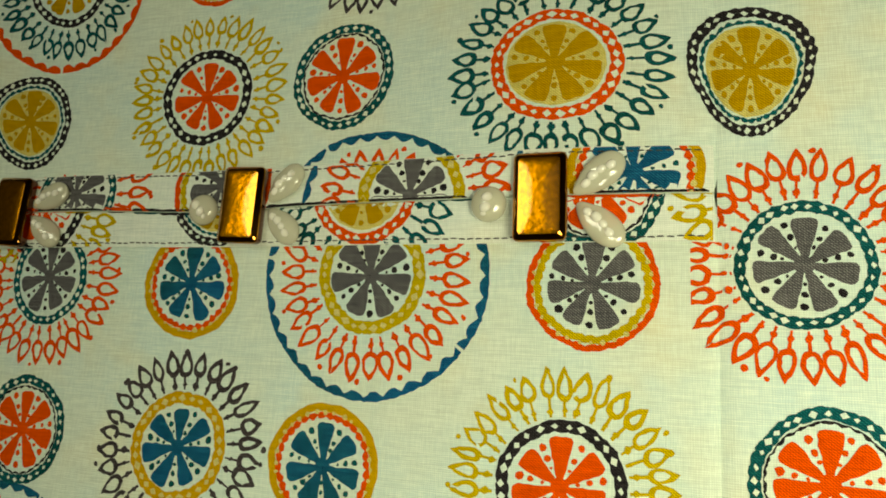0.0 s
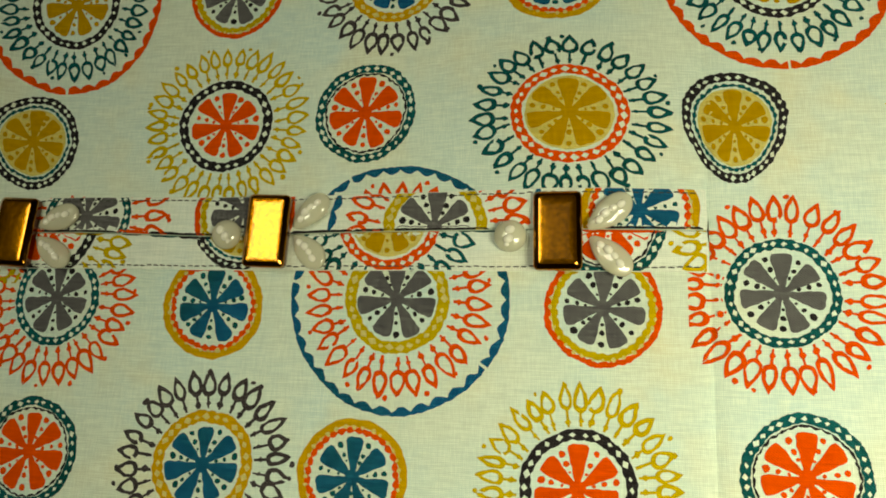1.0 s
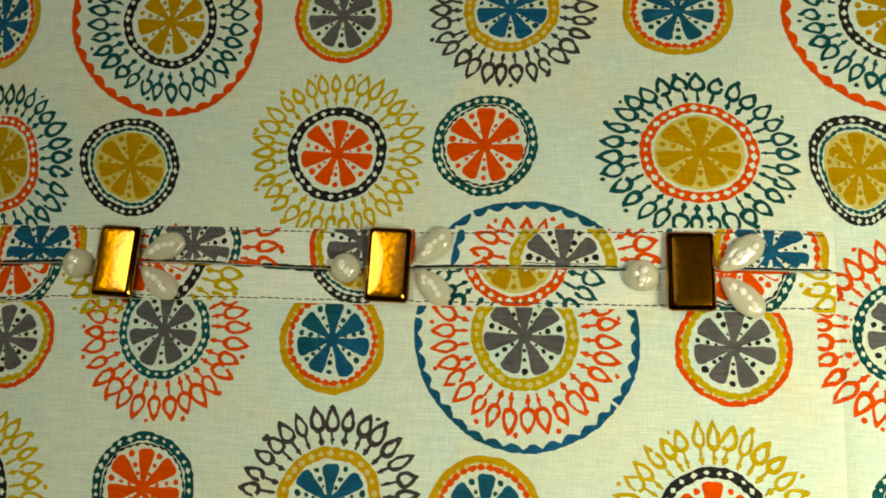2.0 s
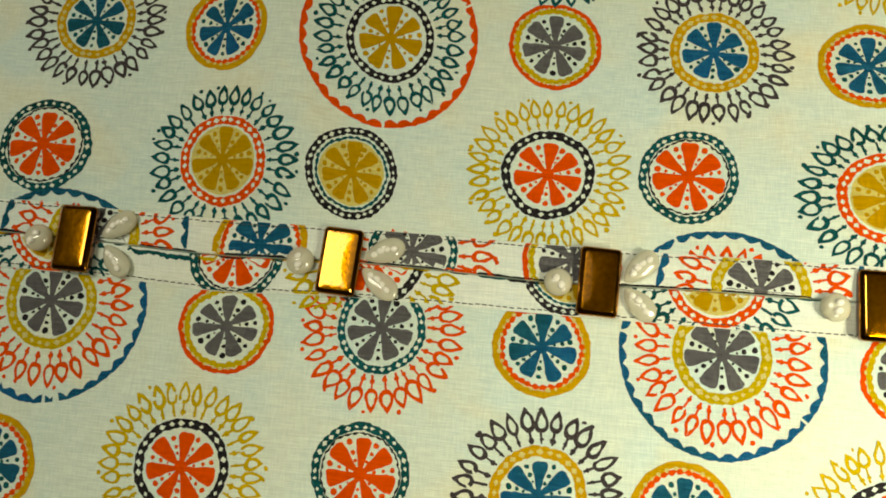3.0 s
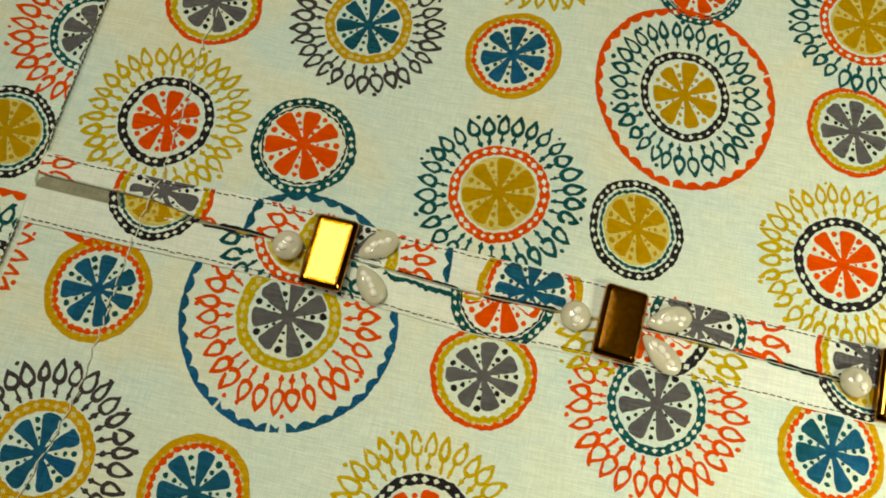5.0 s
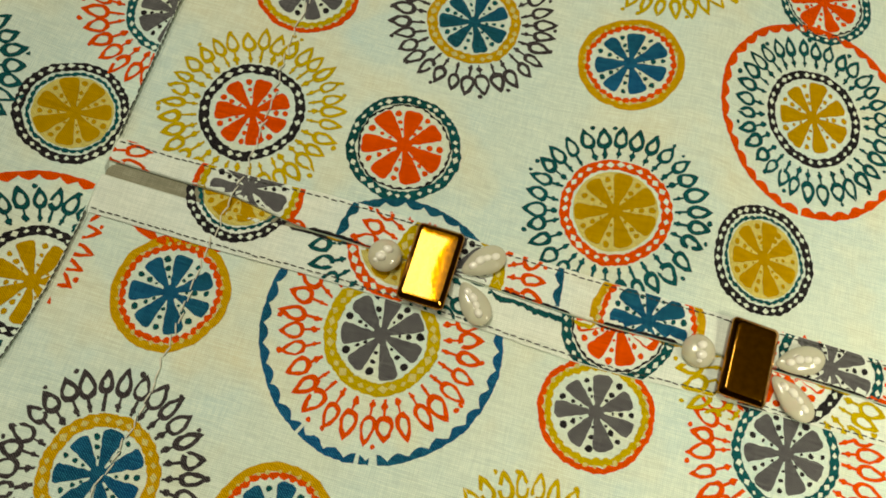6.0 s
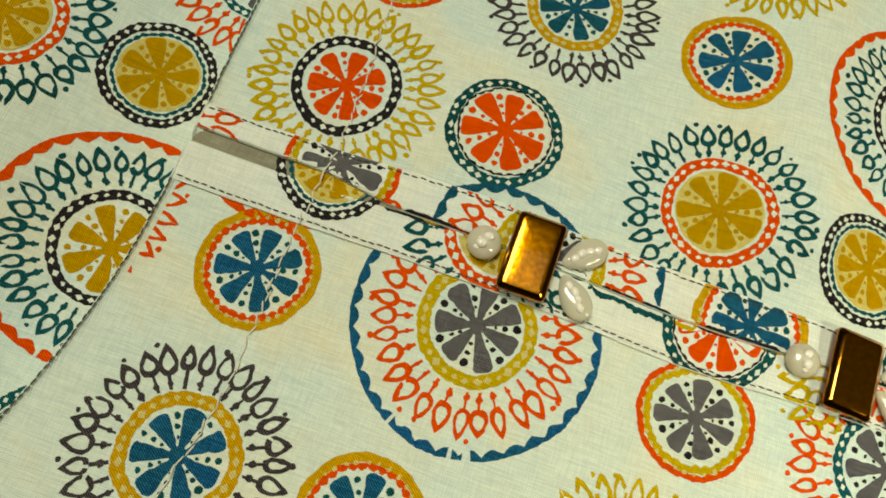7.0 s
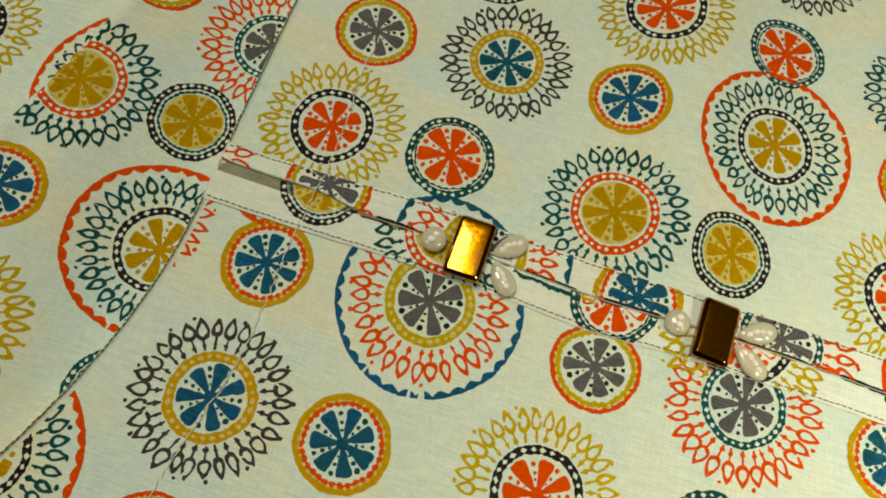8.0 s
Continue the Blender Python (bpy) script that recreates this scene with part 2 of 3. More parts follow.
def tuck(name, rows, height, skirted):
    """A folded tuck: a soft raised band whose edges roll down to the cloth."""
    xs = steps(-102.4, SEAM_R - 0.4, 0.9)
    verts, faces = [], []
    for k in rows:
        for x in xs:
            y = k(x)
            verts.append((x * MM, sway(x, y) * MM, height(x, y) * MM))
    for i, x in enumerate(xs):
        y = rows[0](x)
        verts.append((x * MM, (sway(x, y) + skirted) * MM, (base_h(x, y) - (1.3 if abs(y) < 0.4 else 0.02)) * MM))
    n = len(xs)
    for r in range(len(rows) - 1):
        for c in range(n - 1):
            faces.append((r * n + c, r * n + c + 1, (r + 1) * n + c + 1, (r + 1) * n + c))
    last = len(rows) * n
    for c in range(n - 1):
        faces.append((last + c, last + c + 1, c + 1, c))
    me = bpy.data.meshes.new(name)
    me.from_pydata(verts, [], faces)
    me.polygons.foreach_set("use_smooth", [True] * len(faces))
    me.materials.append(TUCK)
    return link(name, me, garment, "narrow folded pintuck pressed flat and topstitched")


CUTS = [0.0, 0.02, 0.06, 0.14, 0.3, 0.5, 0.7, 0.86, 0.94, 0.98, 1.0]
tuck_up = tuck("pintuck", [lambda x, s=s: slit_y(x) + FOLD + s * (STRIP - slit_y(x) - FOLD) for s in CUTS], upper_h, 0.05)
tuck_low = tuck("pintuck", [lambda x, s=s: -FOLD - s * (STRIP - FOLD) for s in CUTS], lower_h, -0.05)
# the raw inside of the gaping tuck
gape = sheet("tuck_lining", lambda y: steps(-102.3, -66.0, 0.8), steps(-0.3, 2.8, 0.31), lambda x, y: base_h(x, y) + 0.05, [INNER], garment, "greyish unprinted inside of the gaping tuck")


# ---- the print: medallions drawn in millimetres from their centres ----
class Print:
    def __init__(self, seed, spin):
        self.r, self.spin, self.element = random.Random(seed), spin, "ring"
        self.polys = []

    def add(self, ink, pts, level=1):
        self.polys.append((NAMES.index(ink), level, pts, self.element))

    def jit(self, a):
        return self.r.uniform(-a, a)

    def disc(self, ink, radius, level=1):
        n, rings = 40, 7
        self.element = "flower"
        for k in range(rings):
            self.band(ink, radius * k / rings, radius * (k + 1) / rings, level=level, n=n, waver=0.0)

    def band(self, ink, r0, r1, bumps=0, bump_in=0.0, bump_out=0.0, gaps=(), level=1, n=0, waver=1.0):
        """A ring between two radii, its edges scalloped, with gaps in degrees left out. The outline wavers as a hand-drawn line does."""
        n = n or (bumps * 6 if bumps else 72)
        ph, ph2 = self.r.random() * 6.3, self.r.random() * 6.3

        def at(i):
            a = 2 * math.pi * i / n
            w = abs(math.sin(a * bumps / 2)) if bumps else 0
            k = waver * (0.07 * math.sin(5 * a + ph) + 0.06 * math.sin(11 * a + ph2))
            ri, ro = r0 + k + bump_in * (1 - w), r1 + k - bump_out * (1 - w)
            return (ri * math.cos(a), ri * math.sin(a)), (ro * math.cos(a), ro * math.sin(a))

        for i in range(n):
            deg = 360 * (i + 0.5) / n
            if any(g - 1.0 < deg < g + 1.0 for g in gaps):
                if isinstance(self.element, tuple):
                    self.element = self.element[0], i + 1
                continue
            (a, b), (c, d) = at(i), at(i + 1)
            self.add(ink, [a, b, d, c], level)

    def dots(self, ink, radius, count, size, level=2, diamond=True):
        for i in range(count):
            a = 2 * math.pi * (i + self.jit(0.12)) / count
            s = size * (1 + self.jit(0.25))
            cx, cy = (radius + self.jit(0.08)) * math.cos(a), (radius + self.jit(0.08)) * math.sin(a)
            k = 4 if diamond else 7
            self.add(ink, [(cx + s * math.cos(a + 2 * math.pi * j / k) * (1.0 if j % 2 or not diamond else 0.8),
                            cy + s * math.sin(a + 2 * math.pi * j / k) * (1.0 if j % 2 or not diamond else 0.8)) for j in range(k)], level)

    def flower(self, ink, radius, count=7, spot=None, level=1):
        """Wedge petals round a hub, with three growing dots between each two."""
        turn = self.spin
        self.element = "flower"
        self.band(ink, 0.0, 0.2 * radius, level=level, n=14)
        for i in range(count):
            a = turn + 2 * math.pi * (i + self.jit(0.05)) / count
            w, l = 1 + self.jit(0.1), radius * (1 + self.jit(0.05))
            side = [(0.12, 0.055), (0.24, 0.085), (0.35, 0.115), (0.48, 0.147), (0.6, 0.18), (0.7, 0.205), (0.8, 0.228), (0.9, 0.24), (0.965, 0.205), (1.0, 0.11)]
            shape = [(l * u, -radius * v * w) for u, v in side] + [(l * u, radius * v * w) for u, v in reversed(side)]
            ca, sa = math.cos(a), math.sin(a)
            put = lambda p: (p[0] * ca - p[1] * sa, p[0] * sa + p[1] * ca)
            for j in range(len(side) - 1):
                k = len(shape) - 1 - j
                low, high = put((shape[j][0], 0.0)), put((shape[j + 1][0], 0.0))
                self.add(ink, [put(shape[j]), put(shape[j + 1]), high, low], level)
                self.add(ink, [low, high, put(shape[k - 1]), put(shape[k])], level)
            b = a + math.pi / count
            for u, s in ((0.40, 0.045), (0.62, 0.066), (0.88, 0.082)):
                s *= radius * (1 + self.jit(0.2))
                u = radius * (u + self.jit(0.03))
                self.add(spot or ink, [(u * math.cos(b) + s * math.cos(k), u * math.sin(b) + s * math.sin(k)) for k in [2 * math.pi * q / 7 for q in range(7)]], level)

    def burst(self, ink, r0, r1, count=30, spots=13):
        """A ring of outlined drops on knotted stems, pointing outwards."""
        gap = r1 - r0
        turn = self.r.random()
        for i in range(count):
            self.element = "drop", i
            a = 2 * math.pi * (i + turn + self.jit(0.08)) / count
            lean = self.jit(0.09)
            tip = r1 + self.jit(0.06) * gap
            foot = r0 + (0.34 + self.jit(0.05)) * gap
            half, mid = (tip - foot) / 2, (tip + foot) / 2
            wide = 1.2 * math.pi * r1 * 0.78 / count * (1 + self.jit(0.14))
            ca, sa = math.cos(a), math.sin(a)

            def put(u, v):
                v += (u - mid) * lean
                return u * ca - v * sa, u * sa + v * ca

            n = 18
            line = 0.57 * (1 + self.jit(0.18))
            outer, inner = [], []
            for j in range(n):
                q = 2 * math.pi * j / n
                drop = math.sin(q) * math.sin(q / 2) ** 0.9
                outer.append((mid + half * math.cos(q), wide * 1.05 * drop))
                inner.append((mid - 0.07 * half + (half * 0.91 - line * 1.3) * math.cos(q), (wide * 1.05 - line * 1.2) * drop))
            skip = self.r.randrange(n) if self.r.random() < 0.16 else -1
            for j in range(n):
                k = (j + 1) % n
                if j != skip:
                    self.add(ink, [put(*outer[j]), put(*outer[k]), put(*inner[k]), put(*inner[j])])
            w = 0.2
            self.add(ink, [put(r0 + 0.02 * gap, -w), put(foot + 0.1, -w), put(foot + 0.1, w), put(r0 + 0.02 * gap, w)])
            u, s = r0 + (0.15 + self.jit(0.03)) * gap, 0.46 * (1 + self.jit(0.25))
            self.add(ink, [put(u + s * math.cos(q), s * math.sin(q)) for q in [0.4 + 2 * math.pi * z / 6 for z in range(6)]], 2)
        for i in range(spots):
            self.element = "drop", count + i
            a = 2 * math.pi * (i + self.r.random()) / spots
            u, s = r1 * (0.985 + self.jit(0.02)), 0.40 * (1 + self.jit(0.2))
            self.add(ink, [(u * math.cos(a) + s * math.cos(k), u * math.sin(a) + s * math.sin(k)) for k in [2 * math.pi * q / 8 for q in range(8)]])

    def chain(self, ink, r0, r1, count=30, dot="white"):
        """A dark band with a row of pale diamonds."""
        self.element = "ring"
        self.band(ink, r0, r1, bumps=count, bump_in=0.12, bump_out=0.12)
        self.dots(dot, (r0 + r1) / 2, count, (r1 - r0) * 0.32)


def motif_a(p):
    p.burst("yellow", 8.8, 15.3, 33)
    p.chain("dark", 6.9, 8.6, 26)
    p.flower("orange", 6.2)


def motif_b(p):
    p.chain("teal", 7.35, 8.9, 32)
    p.band("dark", 6.8, 7.2, bumps=30, bump_in=0.25)
    p.flower("orange", 6.4)


def motif_c(p):
    p.burst("teal", 8.8, 14.8)
    p.chain("orange", 6.9, 8.7, 30)
    p.disc("cream", 6.5, 1)
    p.flower("ochre", 6.1, 7, level=2)


def motif_d(p):
    p.chain("dark", 7.3, 8.8, 34)
    p.band("teal", 6.4, 7.05, bumps=34, bump_in=0.1, bump_out=0.3)
    p.disc("cream", 6.2, 1)
    p.flower("ochre", 5.8, 7, level=2)


def motif_e(p):
    p.element = "scalloped_arc", 0
    p.band("orange", 16.2, 17.7, bumps=36, bump_in=0.8, gaps=[p.r.uniform(0, 360) for _ in range(2)])
    p.burst("teal", 9.3, 15.2, 32)
    p.chain("dark", 7.2, 8.8, 30)
    p.flower("ochre", 6.5, 7)


def motif_f(p):
    p.band("golden", 7.65, 8.9)
    p.band("orange", 6.6, 7.6, bumps=32, bump_in=0.4)
    p.dots("lemon", 7.62, 32, 0.33, diamond=False)
    p.flower("blue", 6.1, 7, "teal")


def motif_g(p):
    p.burst("orange", 8.3, 15.3)
    p.chain("teal", 6.7, 8.2, 30)
    p.flower("grey", 6.1, 7, "dark")


def motif_h(p):
    p.element = "scalloped_arc", 0
    p.band("blue", 16.7, 18.1, bumps=36, bump_in=0.85, gaps=[p.r.uniform(0, 360) for _ in range(3)])
    p.burst("orange", 9.0, 15.6)
    p.chain("yellow", 6.7, 8.7, 30, "lemon")
    p.flower("grey", 6.3, 7, "dark")


def motif_i(p):
    p.band("orange", 7.9, 8.9, bumps=30, bump_in=0.25)
    p.band("yellow", 6.75, 7.9, bumps=30, bump_in=0.25)
    p.dots("lemon", 7.9, 32, 0.32, diamond=False)
    p.flower("grey", 6.15, 7, "dark")


def motif_j(p):
    p.burst("umber", 8.3, 14.6)
    p.chain("golden", 6.3, 8.2, 28, "lemon")
    p.flower("blue", 5.9, 7, "teal")


MOTIFS = {
    "A": (motif_a, "mustard sunburst with charcoal ring and orange flower"), "B": (motif_b, "orange flower in a teal chain ring"),
    "C": (motif_c, "teal sunburst with orange ring and ochre flower"), "D": (motif_d, "ochre flower in a charcoal chain ring"),
    "E": (motif_e, "large orange scalloped ring round teal drops"), "F": (motif_f, "blue flower in mustard and orange rings"),
    "G": (motif_g, "orange sunburst with teal ring and grey flower"), "H": (motif_h, "large blue scalloped ring round orange drops"),
    "I": (motif_i, "grey flower in orange and mustard rings"), "J": (motif_j, "charcoal sunburst with mustard ring and blue flower"),
}
LIFT = 0.045  # thickness of a layer of print
printed = 0


def islands(bm):
    """A mesh as one mesh for each of its separate pieces."""
    bmesh.ops.remove_doubles(bm, verts=bm.verts, dist=1e-6)
    left, out = set(bm.faces), []
    while left:
        stack, group = [left.pop()], []
        while stack:
            f = stack.pop()
            group.append(f)
            for e in f.edges:
                for g in e.link_faces:
                    if g in left:
                        left.remove(g)
                        stack.append(g)
        one, made = bmesh.new(), {}
        for f in group:
            for v in f.verts:
                if v not in made:
                    made[v] = one.verts.new(v.co)
            g = one.faces.new([made[v] for v in f.verts])
            g.material_index, g.smooth = f.material_index, True
        out.append(one)
    bm.free()
    return out


def medallion(kind, x, y, height, cuts=(), stretch=(1.0, 1.0), turn=0.0, seed=0, egg=0.0, spin=-0.235):
    """One printed medallion at (x, y), cut off along the lines cuts: a point on each and the direction that is kept."""
    global printed
    printed += 1
    p = Print(seed * 997 + ord(kind) if seed else printed * 11 + ord(kind), spin - turn)
    MOTIFS[kind][0](p)
    ct, st = math.cos(turn), math.sin(turn)
    wob, wob2 = p.r.random() * 6.3, p.r.random() * 6.3
    whole = None
    # drops near the tucks are pieces of their own, farther ones stay together
    near = abs(y) < 19.0 and -95 < x < 110 and height is base_h
    if not near:
        p.polys = [(ink, lv, pts, "sunburst" if e[0] == "drop" else e) for ink, lv, pts, e in p.polys]
    drops = sorted({e for _, _, _, e in p.polys if isinstance(e, tuple)})
    for element in ["ring", "flower", "sunburst"] + drops:
        bm = bmesh.new()
        for ink, lv, pts, belongs in p.polys:
            if belongs != element:
                continue
            out = []
            for u, v in pts:
                a = math.atan2(v, u)
                k = 1 + 0.012 * math.sin(2 * a + wob) + 0.010 * math.sin(3 * a + wob2)
                rag, fine = Vector((u * 1.7 + x, v * 1.7 + y, 0.5)), Vector((u * 5.3 + y, v * 5.3 + x, 2.5))
                du = 0.16 * noise.noise(rag) + 0.10 * noise.noise(fine)
                dv = 0.16 * noise.noise(rag + Vector((31, 17, 5))) + 0.10 * noise.noise(fine + Vector((13, 7, 3)))
                u, v = u + du, v + dv
                u, v = u * k * stretch[0] * (1 + egg * v / 9), v * k * stretch[1]
                out.append(bm.verts.new((x + u * ct - v * st, y + u * st + v * ct, LIFT * lv)))
            bm.faces.new(out).material_index = ink
        for (cx, cy), (nx, ny) in cuts:
            bmesh.ops.bisect_plane(bm, geom=bm.verts[:] + bm.edges[:] + bm.faces[:], plane_co=(cx, cy, 0), plane_no=(-nx, -ny, 0), clear_outer=True)
        if not bm.faces:
            bm.free()
            continue
        for v in bm.verts:
            vy = max(v.co.y, slit_y(v.co.x) + FOLD + 0.02) if height is upper_h else v.co.y
            v.co = Vector((v.co.x * MM, sway(v.co.x, vy) * MM, (height(v.co.x, vy) + v.co.z + 0.02) * MM))
        bm.normal_update()
        for f in bm.faces:
            if f.normal.z < 0:
                f.normal_flip()
            f.smooth = True
        name = "printed_medallion" if not whole else element[0] if isinstance(element, tuple) else element
        for piece in islands(bm) if element[0] == "scalloped_arc" else [bm]:
            me = bpy.data.meshes.new(name)
            piece.to_mesh(me)
            piece.free()
            for n in NAMES:
                me.materials.append(INKS[n])
            ob = link(name, me, whole or garment, "" if whole else MOTIFS[kind][1])
            if name == "sunburst":
                tagged(ob, kind="stuff")
            whole = whole or ob
    return whole


ABOVE, BELOW = ((0, STRIP), (0, 1)), ((0, -STRIP), (0, -1))
EDGE = ((-102.5, 0), (1, 0))
SEAM_L, SEAM_C = ((SEAM_R, 0), (-1, 0)), ((SEAM_R, 0), (1, 0))

# upper panel: rows of the print, half-dropped
for kind, x, y, sx, sy, turn in [
    ("A", -84.4, 17.0, 1, 1, 0), ("B", -59, 17.7, 1.02, 1.06, 0), ("C", -24.1, 17.4, 1, 1, 0), ("D", 0.6, 16.9, 0.96, 1.02, 0.3), ("A", 37.2, 19.6, 1, 1, 0), ("B", 62.8, 20.9, 1, 1, 0),
    ("C", 97, 18.5, 1.08, 0.94, -0.25), ("I", -83.6, 42.0, 1, 1, 0), ("J", -54.5, 44.6, 1, 1, 0), ("F", -27.1, 44.1, 0.96, 1.02, 0), ("E", 5.2, 44.2, 0.96, 1.02, 0), ("I", 36.9, 45.1, 1, 0.98, 0),
    ("J", 66.8, 45.6, 1, 1, 0), ("F", 95, 44.5, 1.03, 0.98, 0), ("A", -24.5, 69, 1, 1, 0), ("B", 4.2, 68.2, 1, 1, 0), ("C", 37, 68, 1, 1, 0), ("D", 61, 68, 1, 1, 0), ("A", 98, 70, 1, 1, 0),
    ("D", -62, 67, 1, 1, 0), ("C", -85, 68, 1, 1, 0), ("J", 5.5, 95, 1, 1, 0), ("I", -25, 95, 1, 1, 0), ("F", 34, 94, 1, 1, 0), ("E", -56, 94, 1, 1, 0), ("E", 67, 94, 1, 1, 0),
]:
    medallion(kind, x, y, base_h, [ABOVE, EDGE], (sx, sy), turn)
for kind, x, y in [("H", -53.0, -8.6), ("H", 69.6, -6.6), ("G", 9.5, -8.6), ("F", 100, -9)]:
    medallion(kind, x, y, base_h, [ABOVE, EDGE])
for kind, x, y in [("D", 122.4, 16.6), ("E", 130, 43.8)]:
    medallion(kind, x, y, base_h, [ABOVE, SEAM_L], *((0.9, 1.03), 0.0, 5, 0.25) if kind == "D" else ((1, 1), 0.0, 5))

# lower panel
for kind, x, y in [
    ("F", -85.8, -14.6), ("H", -53.5, -11.8), ("I", -19.7, -13.35), ("G", 9.0, -11.5), ("F", 38.2, -12.4), ("H", 69.8, -11.0), ("I", 102.1, -12.0), ("G", -114, -12.5), ("E", -88, 9.7), ("E", 34.5, 11.0),
    ("J", -85.5, -41.6), ("F", -60.0, -41.8), ("A", -24.2, -39.2), ("B", 7.8, -37.4), ("J", 39.2, -38), ("F", 64, -38.8), ("A", 98.3, -38.6),
    ("I", -86, -68), ("G", -54, -66), ("F", -24, -66), ("H", 7, -64), ("I", 42, -65), ("G", 68, -64), ("F", 100, -64), ("E", -119, -62.5),
]:
    cut = ((-115.2, -62.0), (0.91, -0.41)) if kind == "E" and y < 0 else EDGE
    size = {(-53.5, -11.8): 1.02, (-85.5, -41.6): 1.03, (39.2, -38): 1.04}.get((x, y), 1.0)
    medallion(kind, x, y, base_h, [BELOW, cut], (size, size))

# side panel
for kind, x, y, sx, sy, turn in [("B", 129.8, -35.5, 1, 1, 0), ("A", 160, 18, 1, 1, 0), ("F", 160, -12, 1, 1, 0), ("J", 160, -38, 1, 1, 0)]:
    medallion(kind, x, y, base_h, [SEAM_C], (sx, sy), turn)
# a sunburst that runs across the seam
for cuts in ([SEAM_C], [SEAM_L, BELOW, ((114.6, 0), (1, 0))]):
    medallion("G", 128.0, -9.3, base_h, cuts, seed=7)

for kind, x, y in [("D", 122.4, 16.6), ("E", 130, 43.8)]:
    medallion(kind, x, y, base_h, [SEAM_C], *((0.9, 1.03), 0.0, 5, 0.25) if kind == "D" else ((1, 1), 0.0, 5))

# layer beneath the panel's edge
FOLD_IN, FOLD_OUT = ((-138.2, 11.5), (21.8, -5.2)), ((-138.2, 11.5), (-21.8, 5.2))
for kind, x, y, cuts in [
    ("C", -134.2, 8.0, [FOLD_IN]), ("E", -125.5, 8.8, [FOLD_OUT]), ("D", -111.8, 8.8, []), ("E", -106.6, -18.7, []), ("G", -103.7, 31.3, []), ("F", -138, -17.9, []), ("A", -136, -43.5, []),
    ("I", -130, 38, []), ("A", -163, 12, []), ("B", -103.2, -46.8, []), ("J", -165, -30, []), ("J", -158, 40, []), ("H", -165, -62, []), ("F", -128, -72, []),
]:
    medallion(kind, x, y, left_h, cuts, spin=0.316)

# tucks: slices of other rows of the print
UP = [((0, FOLD + 0.02), (0, 1)), ((0, STRIP - 0.1), (0, -1)), ((-102.3, 0), (1, 0)), ((SEAM_R - 0.6, 0), (-1, 0))]
LOW = [((0, -FOLD - 0.02), (0, -1)), ((0, -STRIP + 0.1), (0, 1)), ((-102.3, 0), (1, 0)), ((SEAM_R - 0.6, 0), (-1, 0))]
for kind, x, y in [("G", -111.5, 3), ("I", -80, 4.2), ("H", -46.6, 0.6), ("F", -15.1, 2.2), ("G", 13.4, 2.8), ("I", 42.6, 4.0), ("H", 75.8, 0.5), ("F", 107.6, 2.8)]:
    medallion(kind, x, y, upper_h, UP)
for kind, x, y in [("D", -81, 4.0), ("C", -54.3, 2.2), ("B", -19.4, 0.8), ("A", 6.4, 1.0), ("D", 42.4, 2.4), ("C", 68.2, 2.3), ("B", 103, 1.4), ("A", 128.4, 1.0)]:
    medallion(kind, x, y, lower_h, LOW, (1.1, 1.05) if kind == "A" else (1.0, 1.0), 0.0, 9 if kind == "A" else 0)
# drops of the tuck's print that run on over its stitched edge
medallion("A", 6.4, 1.0, lambda x, y: base_h(x, y) + 0.12, [BELOW, ((0, -9.0), (0, 1)), ((2.5, 0), (-1, 0))], (1.1, 1.05), 0.0, 9)
medallion("D", -81, 4.0, lambda x, y: base_h(x, y) + 0.05, [((0, -0.1), (0, 1)), ((0, 2.3), (0, -1))])


def fold_print_and_shade(ink, x0, x1, wide, height, side):
    """A ragged sliver along the fold of a tuck: print that shows there, and in dark ink also the crease's painted
    shade.
    """
    bm = bmesh.new()
    rows = []
    for x in steps(x0, x1, 0.35):
        taper = min(1.0, (x - x0 + 0.2) / 0.8, (x1 - x + 0.2) / 0.8)
        w = wide * taper * (0.88 + 0.25 * noise.noise(Vector((x * 0.9, wide, side))) + 0.18 * noise.noise(Vector((x * 2.7, side, wide))))
        row = []
        for k in (0.0, 0.5, 1.0):
            y = side * (FOLD + 0.02 + slit_y(x) * (side > 0) + max(0.12, w) * k)
            row.append(bm.verts.new((x * MM, sway(x, y) * MM, (height(x, y) + 0.05) * MM)))
        rows.append(row)
    for a, b in zip(rows, rows[1:]):
        for k in range(2):
            f = bm.faces.new([a[k], b[k], b[k + 1], a[k + 1]])
            f.normal_update()
            f.smooth = True
            if f.normal.z < 0:
                f.normal_flip()
    me = bpy.data.meshes.new("fold_print_and_shade")
    bm.to_mesh(me)
    bm.free()
    me.materials.append(INKS[ink])
    link("fold_print_and_shade", me, tuck_up if side > 0 else tuck_low)


